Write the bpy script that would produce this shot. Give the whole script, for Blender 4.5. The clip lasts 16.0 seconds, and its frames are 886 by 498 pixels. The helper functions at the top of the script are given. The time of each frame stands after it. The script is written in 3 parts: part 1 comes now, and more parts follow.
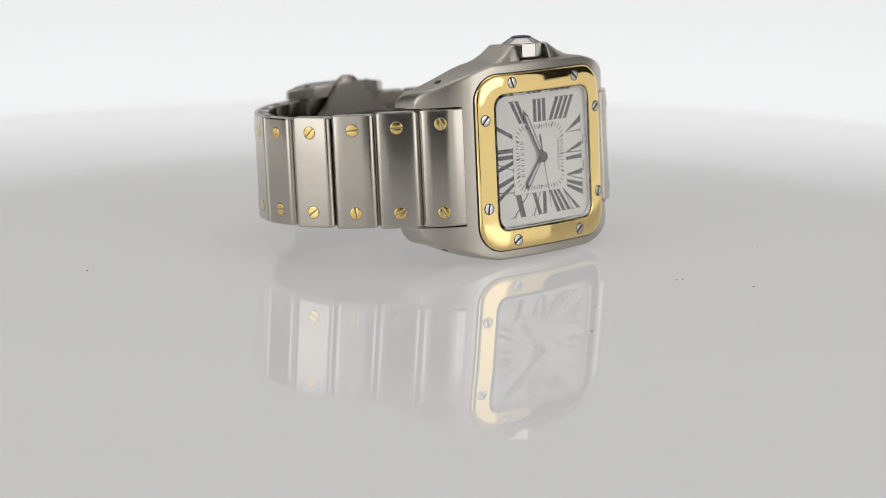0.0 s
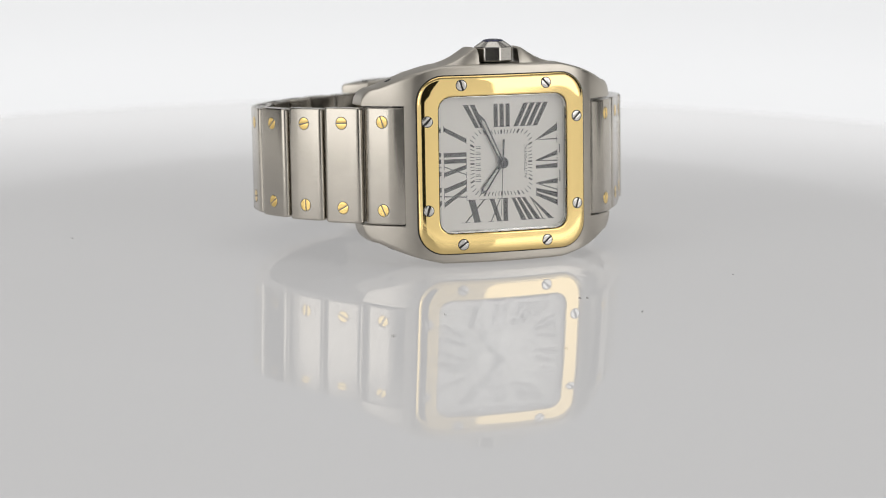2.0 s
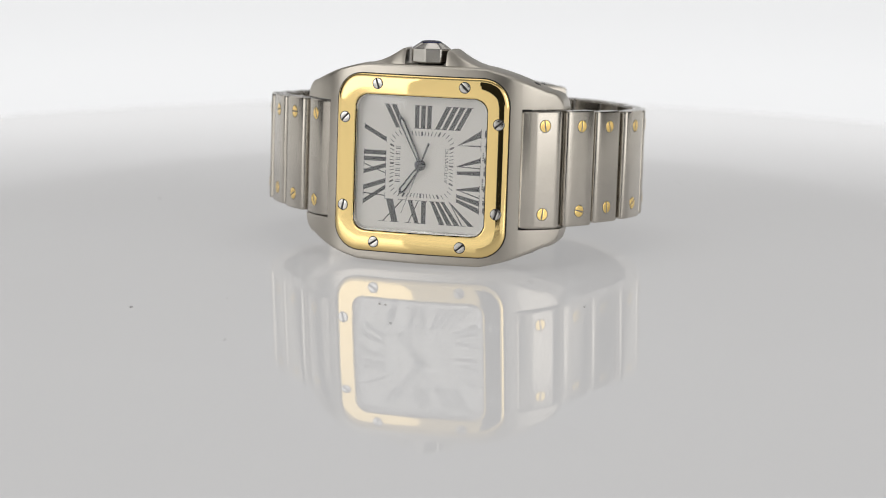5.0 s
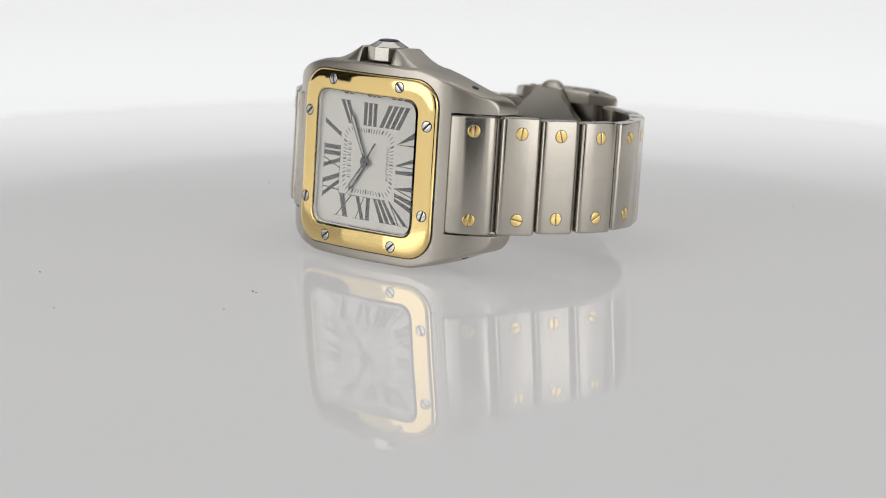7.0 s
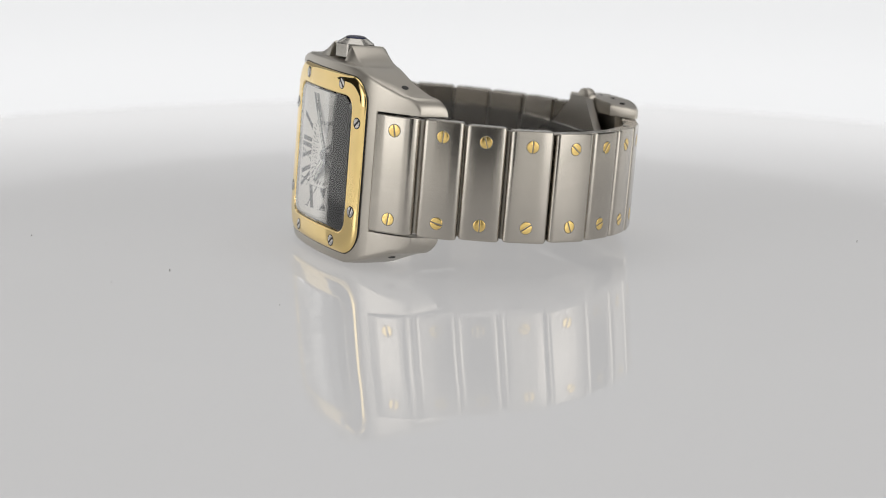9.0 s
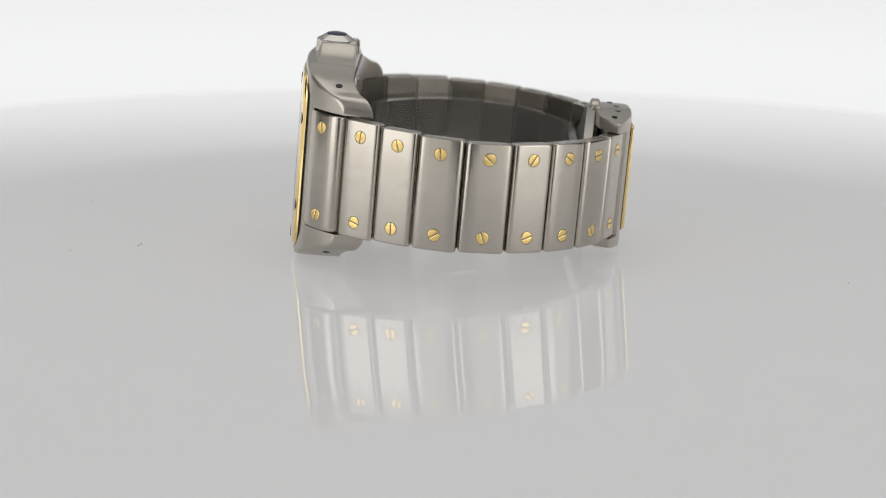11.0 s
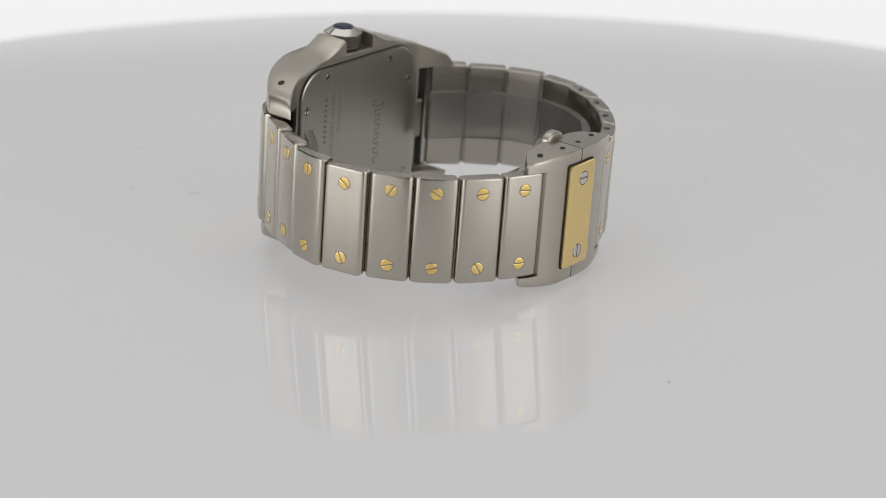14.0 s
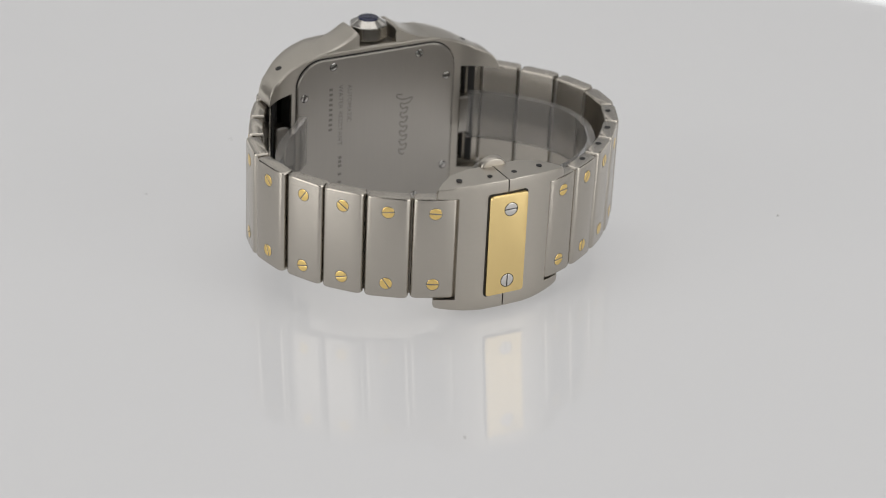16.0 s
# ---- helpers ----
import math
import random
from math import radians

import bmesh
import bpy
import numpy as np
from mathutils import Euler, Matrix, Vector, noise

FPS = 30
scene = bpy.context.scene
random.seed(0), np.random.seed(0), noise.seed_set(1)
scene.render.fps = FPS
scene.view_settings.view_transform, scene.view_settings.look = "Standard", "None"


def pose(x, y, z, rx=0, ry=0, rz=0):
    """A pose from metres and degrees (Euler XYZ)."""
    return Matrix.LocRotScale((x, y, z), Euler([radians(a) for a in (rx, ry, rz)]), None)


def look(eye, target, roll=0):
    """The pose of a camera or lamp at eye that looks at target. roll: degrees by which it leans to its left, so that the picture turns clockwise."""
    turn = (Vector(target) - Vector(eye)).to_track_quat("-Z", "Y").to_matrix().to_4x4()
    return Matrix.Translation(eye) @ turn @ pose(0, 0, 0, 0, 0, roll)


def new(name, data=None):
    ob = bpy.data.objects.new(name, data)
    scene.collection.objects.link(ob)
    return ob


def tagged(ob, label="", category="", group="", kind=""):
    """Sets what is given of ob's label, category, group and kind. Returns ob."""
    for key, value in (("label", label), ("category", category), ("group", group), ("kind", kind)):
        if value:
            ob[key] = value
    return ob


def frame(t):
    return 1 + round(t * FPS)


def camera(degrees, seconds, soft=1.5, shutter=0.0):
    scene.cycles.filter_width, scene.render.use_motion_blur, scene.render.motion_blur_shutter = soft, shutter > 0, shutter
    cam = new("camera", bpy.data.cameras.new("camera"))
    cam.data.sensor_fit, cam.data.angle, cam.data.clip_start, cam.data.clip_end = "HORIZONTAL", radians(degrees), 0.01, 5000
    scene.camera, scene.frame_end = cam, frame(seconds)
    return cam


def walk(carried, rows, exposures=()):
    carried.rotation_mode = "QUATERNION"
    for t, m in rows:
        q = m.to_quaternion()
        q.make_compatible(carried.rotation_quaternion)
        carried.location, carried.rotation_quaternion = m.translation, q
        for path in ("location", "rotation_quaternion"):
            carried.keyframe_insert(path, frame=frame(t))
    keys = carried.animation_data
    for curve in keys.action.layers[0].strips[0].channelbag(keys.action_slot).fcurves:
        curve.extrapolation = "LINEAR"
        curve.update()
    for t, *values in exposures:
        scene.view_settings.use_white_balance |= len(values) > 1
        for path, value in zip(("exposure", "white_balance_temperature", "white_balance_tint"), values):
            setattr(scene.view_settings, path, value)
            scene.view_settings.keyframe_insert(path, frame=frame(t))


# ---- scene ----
cam = camera(21.69, 16.0, soft=1.0)
# a long lens stopped down: sharp on the watch, soft at the far rim of the plate
cam.data.dof.use_dof, cam.data.dof.focus_distance, cam.data.dof.aperture_fstop = True, 0.447, 18.0

# the camera rides on an arm that pivots about the turntable's axis
ARM, PIVOT, YAW, ROLL = 0.47918, -0.00225, radians(0.249), 0.434


def on_arm(pitch):
    a = radians(pitch)
    eye = Vector((0, -ARM * math.cos(a), PIVOT + ARM * math.sin(a)))
    way = Vector((math.sin(YAW) * math.cos(a), math.cos(YAW) * math.cos(a), -math.sin(a)))
    return look(eye, eye + way, ROLL)


walk(cam, [(t, on_arm(a)) for t, a in (
    (0.0, 12.0), (5.0, 12.0), (9.2, 12.0), (10.2, 12.06), (10.7, 12.45), (11.3, 13.41), (12.0, 14.85), (12.5, 15.87),
    (13.0, 17.05), (13.5, 18.1), (14.0, 19.08), (14.5, 20.1), (15.0, 21.1), (15.5, 22.16), (16.0, 23.22))], exposures=((0.0, -0.04), (13.0, -0.03), (16.0, 0.06)))

# ---- light ----
world = bpy.data.worlds.new("studio_light")
scene.world = world
world.use_nodes = True
world.node_tree.nodes["Background"].inputs["Color"].default_value = (1.0, 0.99, 0.98, 1)
world.node_tree.nodes["Background"].inputs["Strength"].default_value = 0.26


def softbox(name, eye, target, size, power):
    data = bpy.data.lights.new(name, "AREA")
    data.shape, data.size, data.size_y, data.energy = "RECTANGLE", size[0], size[1], power
    data.color = (1.0, 0.985, 0.97)
    lamp = new(name, data)
    lamp.matrix_world = look(eye, target)
    return lamp


softbox("softbox_above", (0.0, 0.12, 0.85), (0, 0, 0), (0.9, 0.7), 2.0)
softbox("softbox_side", (-0.72, -0.5, 0.26), (0, 0, 0.02), (0.62, 0.46), 1.3)
softbox("softbox_side", (0.72, -0.5, 0.26), (0, 0, 0.02), (0.62, 0.46), 1.3)

# ---- materials ----


def material(name, colour, rough, metal=0.0, **more):
    m = bpy.data.materials.new(name)
    m.use_nodes = True
    b = m.node_tree.nodes["Principled BSDF"]
    b.inputs["Base Color"].default_value = (*colour, 1)
    b.inputs["Roughness"].default_value = rough
    b.inputs["Metallic"].default_value = metal
    for key, value in more.items():
        b.inputs[key.replace("_", " ")].default_value = value
    return m


def grain(m, stretch, amount, bump, colour_amount=0.0, coarse=(300, 300, 300)):
    """Fine directional grain and coarse wear on a material: stretch in cycles per metre along x, y, z of the object."""
    n, link = m.node_tree.nodes, m.node_tree.links.new
    b = n["Principled BSDF"]
    co = n.new("ShaderNodeTexCoord")
    maps = []
    for scale, detail in ((stretch, 3.0), (coarse, 4.0)):
        mp = n.new("ShaderNodeMapping")
        mp.inputs["Scale"].default_value = scale
        link(co.outputs["Object"], mp.inputs["Vector"])
        tex = n.new("ShaderNodeTexNoise")
        tex.inputs["Scale"].default_value, tex.inputs["Detail"].default_value = 1.0, detail
        link(mp.outputs["Vector"], tex.inputs["Vector"])
        maps.append(tex)
    mix = n.new("ShaderNodeMath")
    mix.operation = "MULTIPLY_ADD"
    mix.inputs[1].default_value = 0.6
    link(maps[0].outputs["Fac"], mix.inputs[0])
    half = n.new("ShaderNodeMath")
    half.operation = "MULTIPLY"
    half.inputs[1].default_value = 0.4
    link(maps[1].outputs["Fac"], half.inputs[0])
    link(half.outputs[0], mix.inputs[2])
    r = b.inputs["Roughness"].default_value
    span = n.new("ShaderNodeMapRange")
    span.inputs["From Min"].default_value, span.inputs["From Max"].default_value = 0.3, 0.7
    span.inputs["To Min"].default_value, span.inputs["To Max"].default_value = max(0.0, r - amount), r + amount
    link(mix.outputs[0], span.inputs["Value"])
    link(span.outputs["Result"], b.inputs["Roughness"])
    if colour_amount:
        base = b.inputs["Base Color"].default_value[:3]
        tone = n.new("ShaderNodeMix")
        tone.data_type = "RGBA"
        tone.inputs[6].default_value = (*[c * (1 - colour_amount) for c in base], 1)
        tone.inputs[7].default_value = (*[min(1, c * (1 + colour_amount)) for c in base], 1)
        link(mix.outputs[0], tone.inputs[0])
        link(tone.outputs[2], b.inputs["Base Color"])
    if bump:
        bp = n.new("ShaderNodeBump")
        bp.inputs["Strength"].default_value, bp.inputs["Distance"].default_value = bump, 0.00002
        link(maps[0].outputs["Fac"], bp.inputs["Height"])
        link(bp.outputs["Normal"], b.inputs["Normal"])
    return m


def brushing(m, strength):
    """Brush lines along the object's x: reflections stay crisp along it and smear across it."""
    n, link = m.node_tree.nodes, m.node_tree.links.new
    tan = n.new("ShaderNodeTangent")
    tan.direction_type, tan.axis = "RADIAL", "X"
    link(tan.outputs[0], n["Principled BSDF"].inputs["Tangent"])
    n["Principled BSDF"].inputs["Anisotropic"].default_value = strength
    return m


STEEL = (0.488, 0.455, 0.404)
brushed = brushing(grain(material("brushed_steel", STEEL, 0.235, 1.0), (60, 3200, 3200), 0.035, 0.0, 0.08), 0.75)
case_steel = brushing(grain(material("case_steel", STEEL, 0.345, 1.0), (60, 3200, 3200), 0.03, 0.008, 0.06), 0.4)
clasp_steel = grain(material("clasp_steel", STEEL, 0.33, 1.0), (60, 3200, 3200), 0.03, 0.004, 0.05)
crown_steel = grain(material("crown_steel", (0.52, 0.5, 0.465), 0.17, 1.0), (900, 900, 900), 0.02, 0.0)
back_steel = grain(material("case_back_steel", (0.45, 0.425, 0.39), 0.33, 1.0), (3500, 3500, 80), 0.03, 0.004, 0.06)
inner_steel = grain(material("inner_steel", (0.40, 0.38, 0.35), 0.34, 1.0), (200, 5000, 5000), 0.04, 0.0, 0.04)
polished = grain(material("polished_steel", (0.66, 0.64, 0.61), 0.1, 1.0), (2000, 2000, 2000), 0.03, 0.0)
gold = grain(material("polished_gold", (0.89, 0.67, 0.295), 0.045, 1.0), (600, 600, 600), 0.012, 0.0, 0.012)
mirror_steel = material("mirror_steel", (0.7, 0.69, 0.67), 0.02, 1.0)
gold_satin = grain(material("satin_gold", (0.88, 0.67, 0.31), 0.2, 1.0), (120, 120, 4000), 0.04, 0.03, 0.03)
screw_steel = grain(material("screw_steel", (0.58, 0.565, 0.54), 0.14, 1.0), (3000, 3000, 3000), 0.05, 0.0)
screw_gold = grain(material("screw_gold", (0.88, 0.64, 0.24), 0.2, 1.0), (6000, 6000, 6000), 0.06, 0.1, 0.05)
dark = material("dark_gap", (0.015, 0.014, 0.013), 0.6)
engrave = material("engraving", (0.25, 0.235, 0.215), 0.5, 0.7)
dial_white = grain(material("dial_silver_white", (0.85, 0.825, 0.775), 0.38, 0.0), (4000, 4000, 4000), 0.06, 0.06, 0.02)
ink = material("black_lacquer", (0.014, 0.014, 0.016), 0.35)
hand_steel = material("blackened_hand_steel", (0.03, 0.032, 0.042), 0.2, 0.7)
lume = material("pale_lume", (0.62, 0.63, 0.58), 0.5)
sapphire = material("blue_cabochon", (0.010, 0.014, 0.05), 0.06)
crystal_glass = material("crystal_glass", (1, 1, 1), 0.0, 0.0, Transmission_Weight=1.0, IOR=1.72, Specular_IOR_Level=0.25)
plastic = material("clear_plastic", (0.55, 0.54, 0.525), 0.03, 0.0, Transmission_Weight=0.88, IOR=1.38)
# the plate is no lamp: its emission is added to lift shade under the watch
acrylic = grain(material("white_acrylic_glow", (0.375, 0.375, 0.381), 0.0015, 0.0, IOR=1.32, Emission_Color=(1.0, 0.99, 0.985, 1), Emission_Strength=0.295), (35, 35, 35), 0.001, 0.0, 0.012, (6, 6, 6))
dust = material("dark_dust", (0.12, 0.11, 0.1), 0.9)
panel_black = grain(material("matte_black_panel", (0.01, 0.01, 0.01), 0.9), (900, 900, 900), 0.05, 0.3, 0.3)

# ---- mesh helpers: all shapes in millimetres ----
MM = 0.001


def mesh_object(name, bm, mats, parent=None, label="", smooth=30):
    bmesh.ops.recalc_face_normals(bm, faces=bm.faces)
    bmesh.ops.scale(bm, vec=(MM, MM, MM), verts=bm.verts)
    limit = radians(smooth)
    for f in bm.faces:
        f.smooth = True
    for e in bm.edges:
        e.smooth = len(e.link_faces) == 2 and e.calc_face_angle(0) < limit
    data = bpy.data.meshes.new(name)
    bm.to_mesh(data)
    bm.free()
    for m in mats if isinstance(mats, (list, tuple)) else (mats,):
        data.materials.append(m)
    ob = new(name, data)
    ob.parent = parent
    return tagged(ob, label) if label else ob


def part(name, bm, mats, parent, label="", at=None, smooth=30):
    ob = mesh_object(name, bm, mats, parent, label, smooth)
    if at is not None:
        ob.matrix_basis = at
    return ob


def rings(bm, contours, closed_ends=(True, True), mat=0, loop=False):
    """Skins a row of closed contours, each a list of points of equal length."""
    rows = [[bm.verts.new(p) for p in c] for c in contours]
    n = len(rows[0])
    pairs = list(zip(rows, rows[1:])) + ([(rows[-1], rows[0])] if loop else [])
    for a, b in pairs:
        for i in range(n):
            f = bm.faces.new((a[i], a[(i + 1) % n], b[(i + 1) % n], b[i]))
            f.material_index = mat
    if not loop:
        for row, shut in ((rows[0][::-1], closed_ends[0]), (rows[-1], closed_ends[1])):
            if shut:
                bm.faces.new(row).material_index = mat
    return rows


def prism(bm, outline, stations, mat=0):
    """An outline of (a, b) drawn along z through stations of (z, inset)."""
    ca = sum(p[0] for p in outline) / len(outline)
    cb = sum(p[1] for p in outline) / len(outline)
    ra = max(abs(p[0] - ca) for p in outline)
    rb = max(abs(p[1] - cb) for p in outline)
    rings(bm, [[(ca + (a - ca) * (1 - i / ra), cb + (b - cb) * (1 - i / rb), z) for a, b in outline] for z, i in stations], mat=mat)


def rounded(hx, hz, r, n=6):
    """A rounded rectangle, as (x, z) points."""
    pts = []
    for cx, cz, a0 in ((hx - r, hz - r, 0), (r - hx, hz - r, 90), (r - hx, r - hz, 180), (hx - r, r - hz, 270)):
        for k in range(n + 1):
            a = radians(a0 + 90 * k / n)
            pts.append((cx + r * math.cos(a), cz + r * math.sin(a)))
    return pts


def lathe(bm, profile, n=24, mat=0):
    """A profile of (radius, height) turned about z."""
    rings(bm, [[(r * math.cos(2 * math.pi * k / n), r * math.sin(2 * math.pi * k / n), h) for k in range(n)] for r, h in profile], mat=mat)


def box(bm, x0, x1, y0, y1, z0, z1, bevel=0.0, mat=0):
    b = bevel
    out = [(x0 + b, y0), (x1 - b, y0), (x1, y0 + b), (x1, y1 - b), (x1 - b, y1), (x0 + b, y1), (x0, y1 - b), (x0, y0 + b)] if b else [(x0, y0), (x1, y0), (x1, y1), (x0, y1)]
    prism(bm, out, [(z0, b), (z0 + b, 0), (z1 - b, 0), (z1, b)] if b else [(z0, 0), (z1, 0)], mat)


def turn_to(x, y, z, nx, ny):
    """A local frame whose z looks along (nx, ny, 0), whose y is the watch's z, in millimetres."""
    n = Vector((nx, ny, 0)).normalized()
    up = Vector((0, 0, 1))
    side = up.cross(n)
    m = Matrix((side, up, n)).transposed().to_4x4()
    m.translation = Vector((x, y, z)) * MM
    return m


def screw_mesh(r, mats, slot=0.13, proud=0.07):
    """A slotted screw head, slot along x, in a dark seat."""
    bm = bmesh.new()
    lathe(bm, [(r * 1.1, -0.3), (r * 1.1, 0.012)], 24, 1)
    for s in (1, -1):
        a0 = math.asin(slot / r)
        arc = [(s * r * math.cos(a0 + (math.pi - 2 * a0) * k / 14), s * r * math.sin(a0 + (math.pi - 2 * a0) * k / 14)) for k in range(15)]
        prism(bm, arc, [(-0.3, 0), (proud - 0.05, 0), (proud - 0.02, 0.05), (proud, 0.16), (proud + 0.012, 0.3)], 0)
    ob = mesh_object("screw", bm, mats)
    data = ob.data
    bpy.data.objects.remove(ob)
    return data


def place(name, data, parent, m, label=""):
    ob = new(name, data)
    ob.parent = parent
    ob.matrix_basis = m
    return tagged(ob, label) if label else ob


# ---- the place: turntable and studio round it ----


def make_turntable():
    bm = bmesh.new()
    # flat and level in the middle, drooping gently from a hand's width out towards the rim
    drop, z = [], 0.0
    for r in range(100, 212, 2):
        u = min(1.0, max(0.0, (r - 100) / 20))
        z -= 2 * (0.012 * u * u * (3 - 2 * u) + 0.02 * (max(0.0, r - 105) / 105) ** 2)
        drop.append((r + 2, z))
    lip = [(213.4, z - 0.25), (214.4, z - 0.8), (214.9, z - 1.8), (214.9, -11), (214, -13), (211, -14)]
    lathe(bm, [(0.01, -14)] + lip[::-1] + drop[::-1] + [(100, 0.0), (60, 0.0), (0.01, 0.0)], 192)
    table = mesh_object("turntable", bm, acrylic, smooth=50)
    tagged(table, "round glossy white acrylic turntable plate with added glow, slowly turning", "turntable")
    rng = random.Random(4)
    for x, y, r in ((8.0, -59.4, 0.33), (9.3, -59.8, 0.24), (-8.7, -92.9, 0.2), (-33.7, -76.0, 0.32), (14.5, -72.9, 0.25), (-71, 22, 0.3), (36, 80, 0.25), (-20, -64, 0.16), (44, -50, 0.16)):
        bm = bmesh.new()
        pts = [(x + r * rng.uniform(0.5, 1.2) * math.cos(k), y + r * rng.uniform(0.3, 0.8) * math.sin(k)) for k in (0, 1, 2.1, 3.1, 4.2, 5.2)]
        prism(bm, pts, [(0.0, 0), (0.12, 0.05)])
        part("dust_speck", bm, dust, table)
    return table


def make_studio():
    # ground of the studio, far under the plate
    bm = bmesh.new()
    lathe(bm, [(0.01, -160), (2600, -160), (2600, -150), (0.01, -150)], 96)
    tagged(mesh_object("floor", bm, grain(material("white_paper", (0.8, 0.8, 0.79), 0.7), (400, 400, 400), 0.05, 0.2, 0.03), smooth=30), "white paper sweep under the turntable", "floor", kind="structure")
    # plinth of the turntable
    bm = bmesh.new()
    lathe(bm, [(90, -150), (90, -146), (70, -140), (70, -18), (74, -14)], 64)
    tagged(mesh_object("pedestal", bm, grain(material("white_plastic", (0.75, 0.75, 0.74), 0.4), (300, 300, 300), 0.05, 0.1, 0.03)), "white plastic pedestal under the turntable", "pedestal")
    # glowing backdrop behind the plate, curved round it, its brightness painted by height
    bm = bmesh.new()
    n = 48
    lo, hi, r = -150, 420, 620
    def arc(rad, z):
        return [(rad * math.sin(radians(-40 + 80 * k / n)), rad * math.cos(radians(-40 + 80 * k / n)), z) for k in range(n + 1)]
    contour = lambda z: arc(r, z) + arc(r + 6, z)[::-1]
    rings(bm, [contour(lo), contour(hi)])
    glow = bpy.data.materials.new("backdrop_glow")
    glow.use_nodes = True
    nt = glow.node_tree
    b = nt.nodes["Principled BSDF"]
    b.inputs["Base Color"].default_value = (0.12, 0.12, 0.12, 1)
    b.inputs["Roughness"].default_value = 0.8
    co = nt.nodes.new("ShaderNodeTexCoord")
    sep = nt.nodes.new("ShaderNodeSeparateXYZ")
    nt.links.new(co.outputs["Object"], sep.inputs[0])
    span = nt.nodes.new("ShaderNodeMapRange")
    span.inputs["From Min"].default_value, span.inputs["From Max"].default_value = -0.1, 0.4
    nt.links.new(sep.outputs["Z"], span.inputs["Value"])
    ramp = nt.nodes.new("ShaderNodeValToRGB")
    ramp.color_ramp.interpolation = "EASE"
    # bright low band and dark band painted in to shape the plate's reflection
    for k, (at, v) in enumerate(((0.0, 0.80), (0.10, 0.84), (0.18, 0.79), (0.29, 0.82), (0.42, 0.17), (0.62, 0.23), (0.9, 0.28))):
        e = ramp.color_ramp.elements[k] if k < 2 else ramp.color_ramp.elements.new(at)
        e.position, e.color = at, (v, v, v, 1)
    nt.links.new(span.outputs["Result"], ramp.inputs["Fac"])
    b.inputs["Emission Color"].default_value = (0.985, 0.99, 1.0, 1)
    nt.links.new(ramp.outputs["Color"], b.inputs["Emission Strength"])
    tagged(mesh_object("backdrop", bm, glow), "white glowing backdrop with painted brightness bands, curved behind the turntable", "backdrop", kind="structure")
    # white tent wall that closes the studio, lit through from outside
    bm = bmesh.new()
    lathe(bm, [(1000, -150), (1000, 900), (1006, 900), (1006, -150)], 96)
    bmesh.ops.delete(bm, geom=[f for f in bm.faces if len(f.verts) > 4], context="FACES")
    # emission added here so gold and steel reflect bright surroundings
    tent = grain(material("tent_fabric_glow", (0.6, 0.6, 0.59), 0.9, 0.0, Emission_Color=(1.0, 0.985, 0.965, 1), Emission_Strength=0.45), (900, 900, 900), 0.05, 0.2, 0.04)
    tagged(mesh_object("wall_tent", bm, tent), "unseen white tent wall with added glow, for bright reflections", "tent", kind="structure")
    # unseen black panels, added to darken reflections: behind the camera's arm, on either side
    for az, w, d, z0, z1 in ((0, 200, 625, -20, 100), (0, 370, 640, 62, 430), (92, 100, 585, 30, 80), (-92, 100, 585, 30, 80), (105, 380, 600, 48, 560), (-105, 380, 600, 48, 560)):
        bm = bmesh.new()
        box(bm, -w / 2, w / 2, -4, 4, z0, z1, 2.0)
        f = mesh_object("dark_panel", bm, panel_black)
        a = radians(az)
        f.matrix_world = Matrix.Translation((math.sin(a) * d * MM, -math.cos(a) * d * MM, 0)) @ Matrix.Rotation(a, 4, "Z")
        tagged(f, "unseen black panel added to darken reflections round the turntable", "flag", group="black studio flags")
        # made-up rod that the panel hangs from
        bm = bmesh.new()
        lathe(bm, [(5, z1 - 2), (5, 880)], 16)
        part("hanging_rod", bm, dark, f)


# ---- the wristwatch ----
# its own frame, in millimetres: x towards six o'clock, y into the depth from the bezel, z towards three o'clock
CURVE = 0.00523


def sag(x):
    """How far the face falls back from its middle at x."""
    return CURVE * x * x - 0.404


def ring_of(h, hz, r, dy, n=8):
    return [(x, sag(x) + dy, z) for x, z in rounded(h, hz, r, n)]


def dense(pts, step=1.2):
    """The same closed outline with points at most a step apart."""
    out = []
    for a, b in zip(pts, pts[1:] + pts[:1]):
        k = max(1, int(math.hypot(b[0] - a[0], b[1] - a[1]) / step))
        out += [(a[0] + (b[0] - a[0]) * i / k, a[1] + (b[1] - a[1]) * i / k) for i in range(k)]
    return out


def face_ring(levels):
    """Contours of a rounded square that follow the face's curve: levels of (half width, corner radius, depth)."""
    base = dense(rounded(1.0, 1.0, 0.3, 8), 0.07)
    out = []
    for h, r, dy in levels:
        pts = []
        for u, v in base:
            # same spacing round every level: push the corner of a square to the wanted radius
            m = max(abs(u), abs(v))
            q = 1.0 - r / h
            x, z = u / m, v / m
            if abs(x) > q and abs(z) > q:
                a = math.atan2(abs(z) - q, abs(x) - q)
                x, z = math.copysign(q + (1 - q) * math.cos(a), x), math.copysign(q + (1 - q) * math.sin(a), z)
            x, z = x * h, z * h
            pts.append((x, sag(x) + dy, z))
        out.append(pts)
    return out


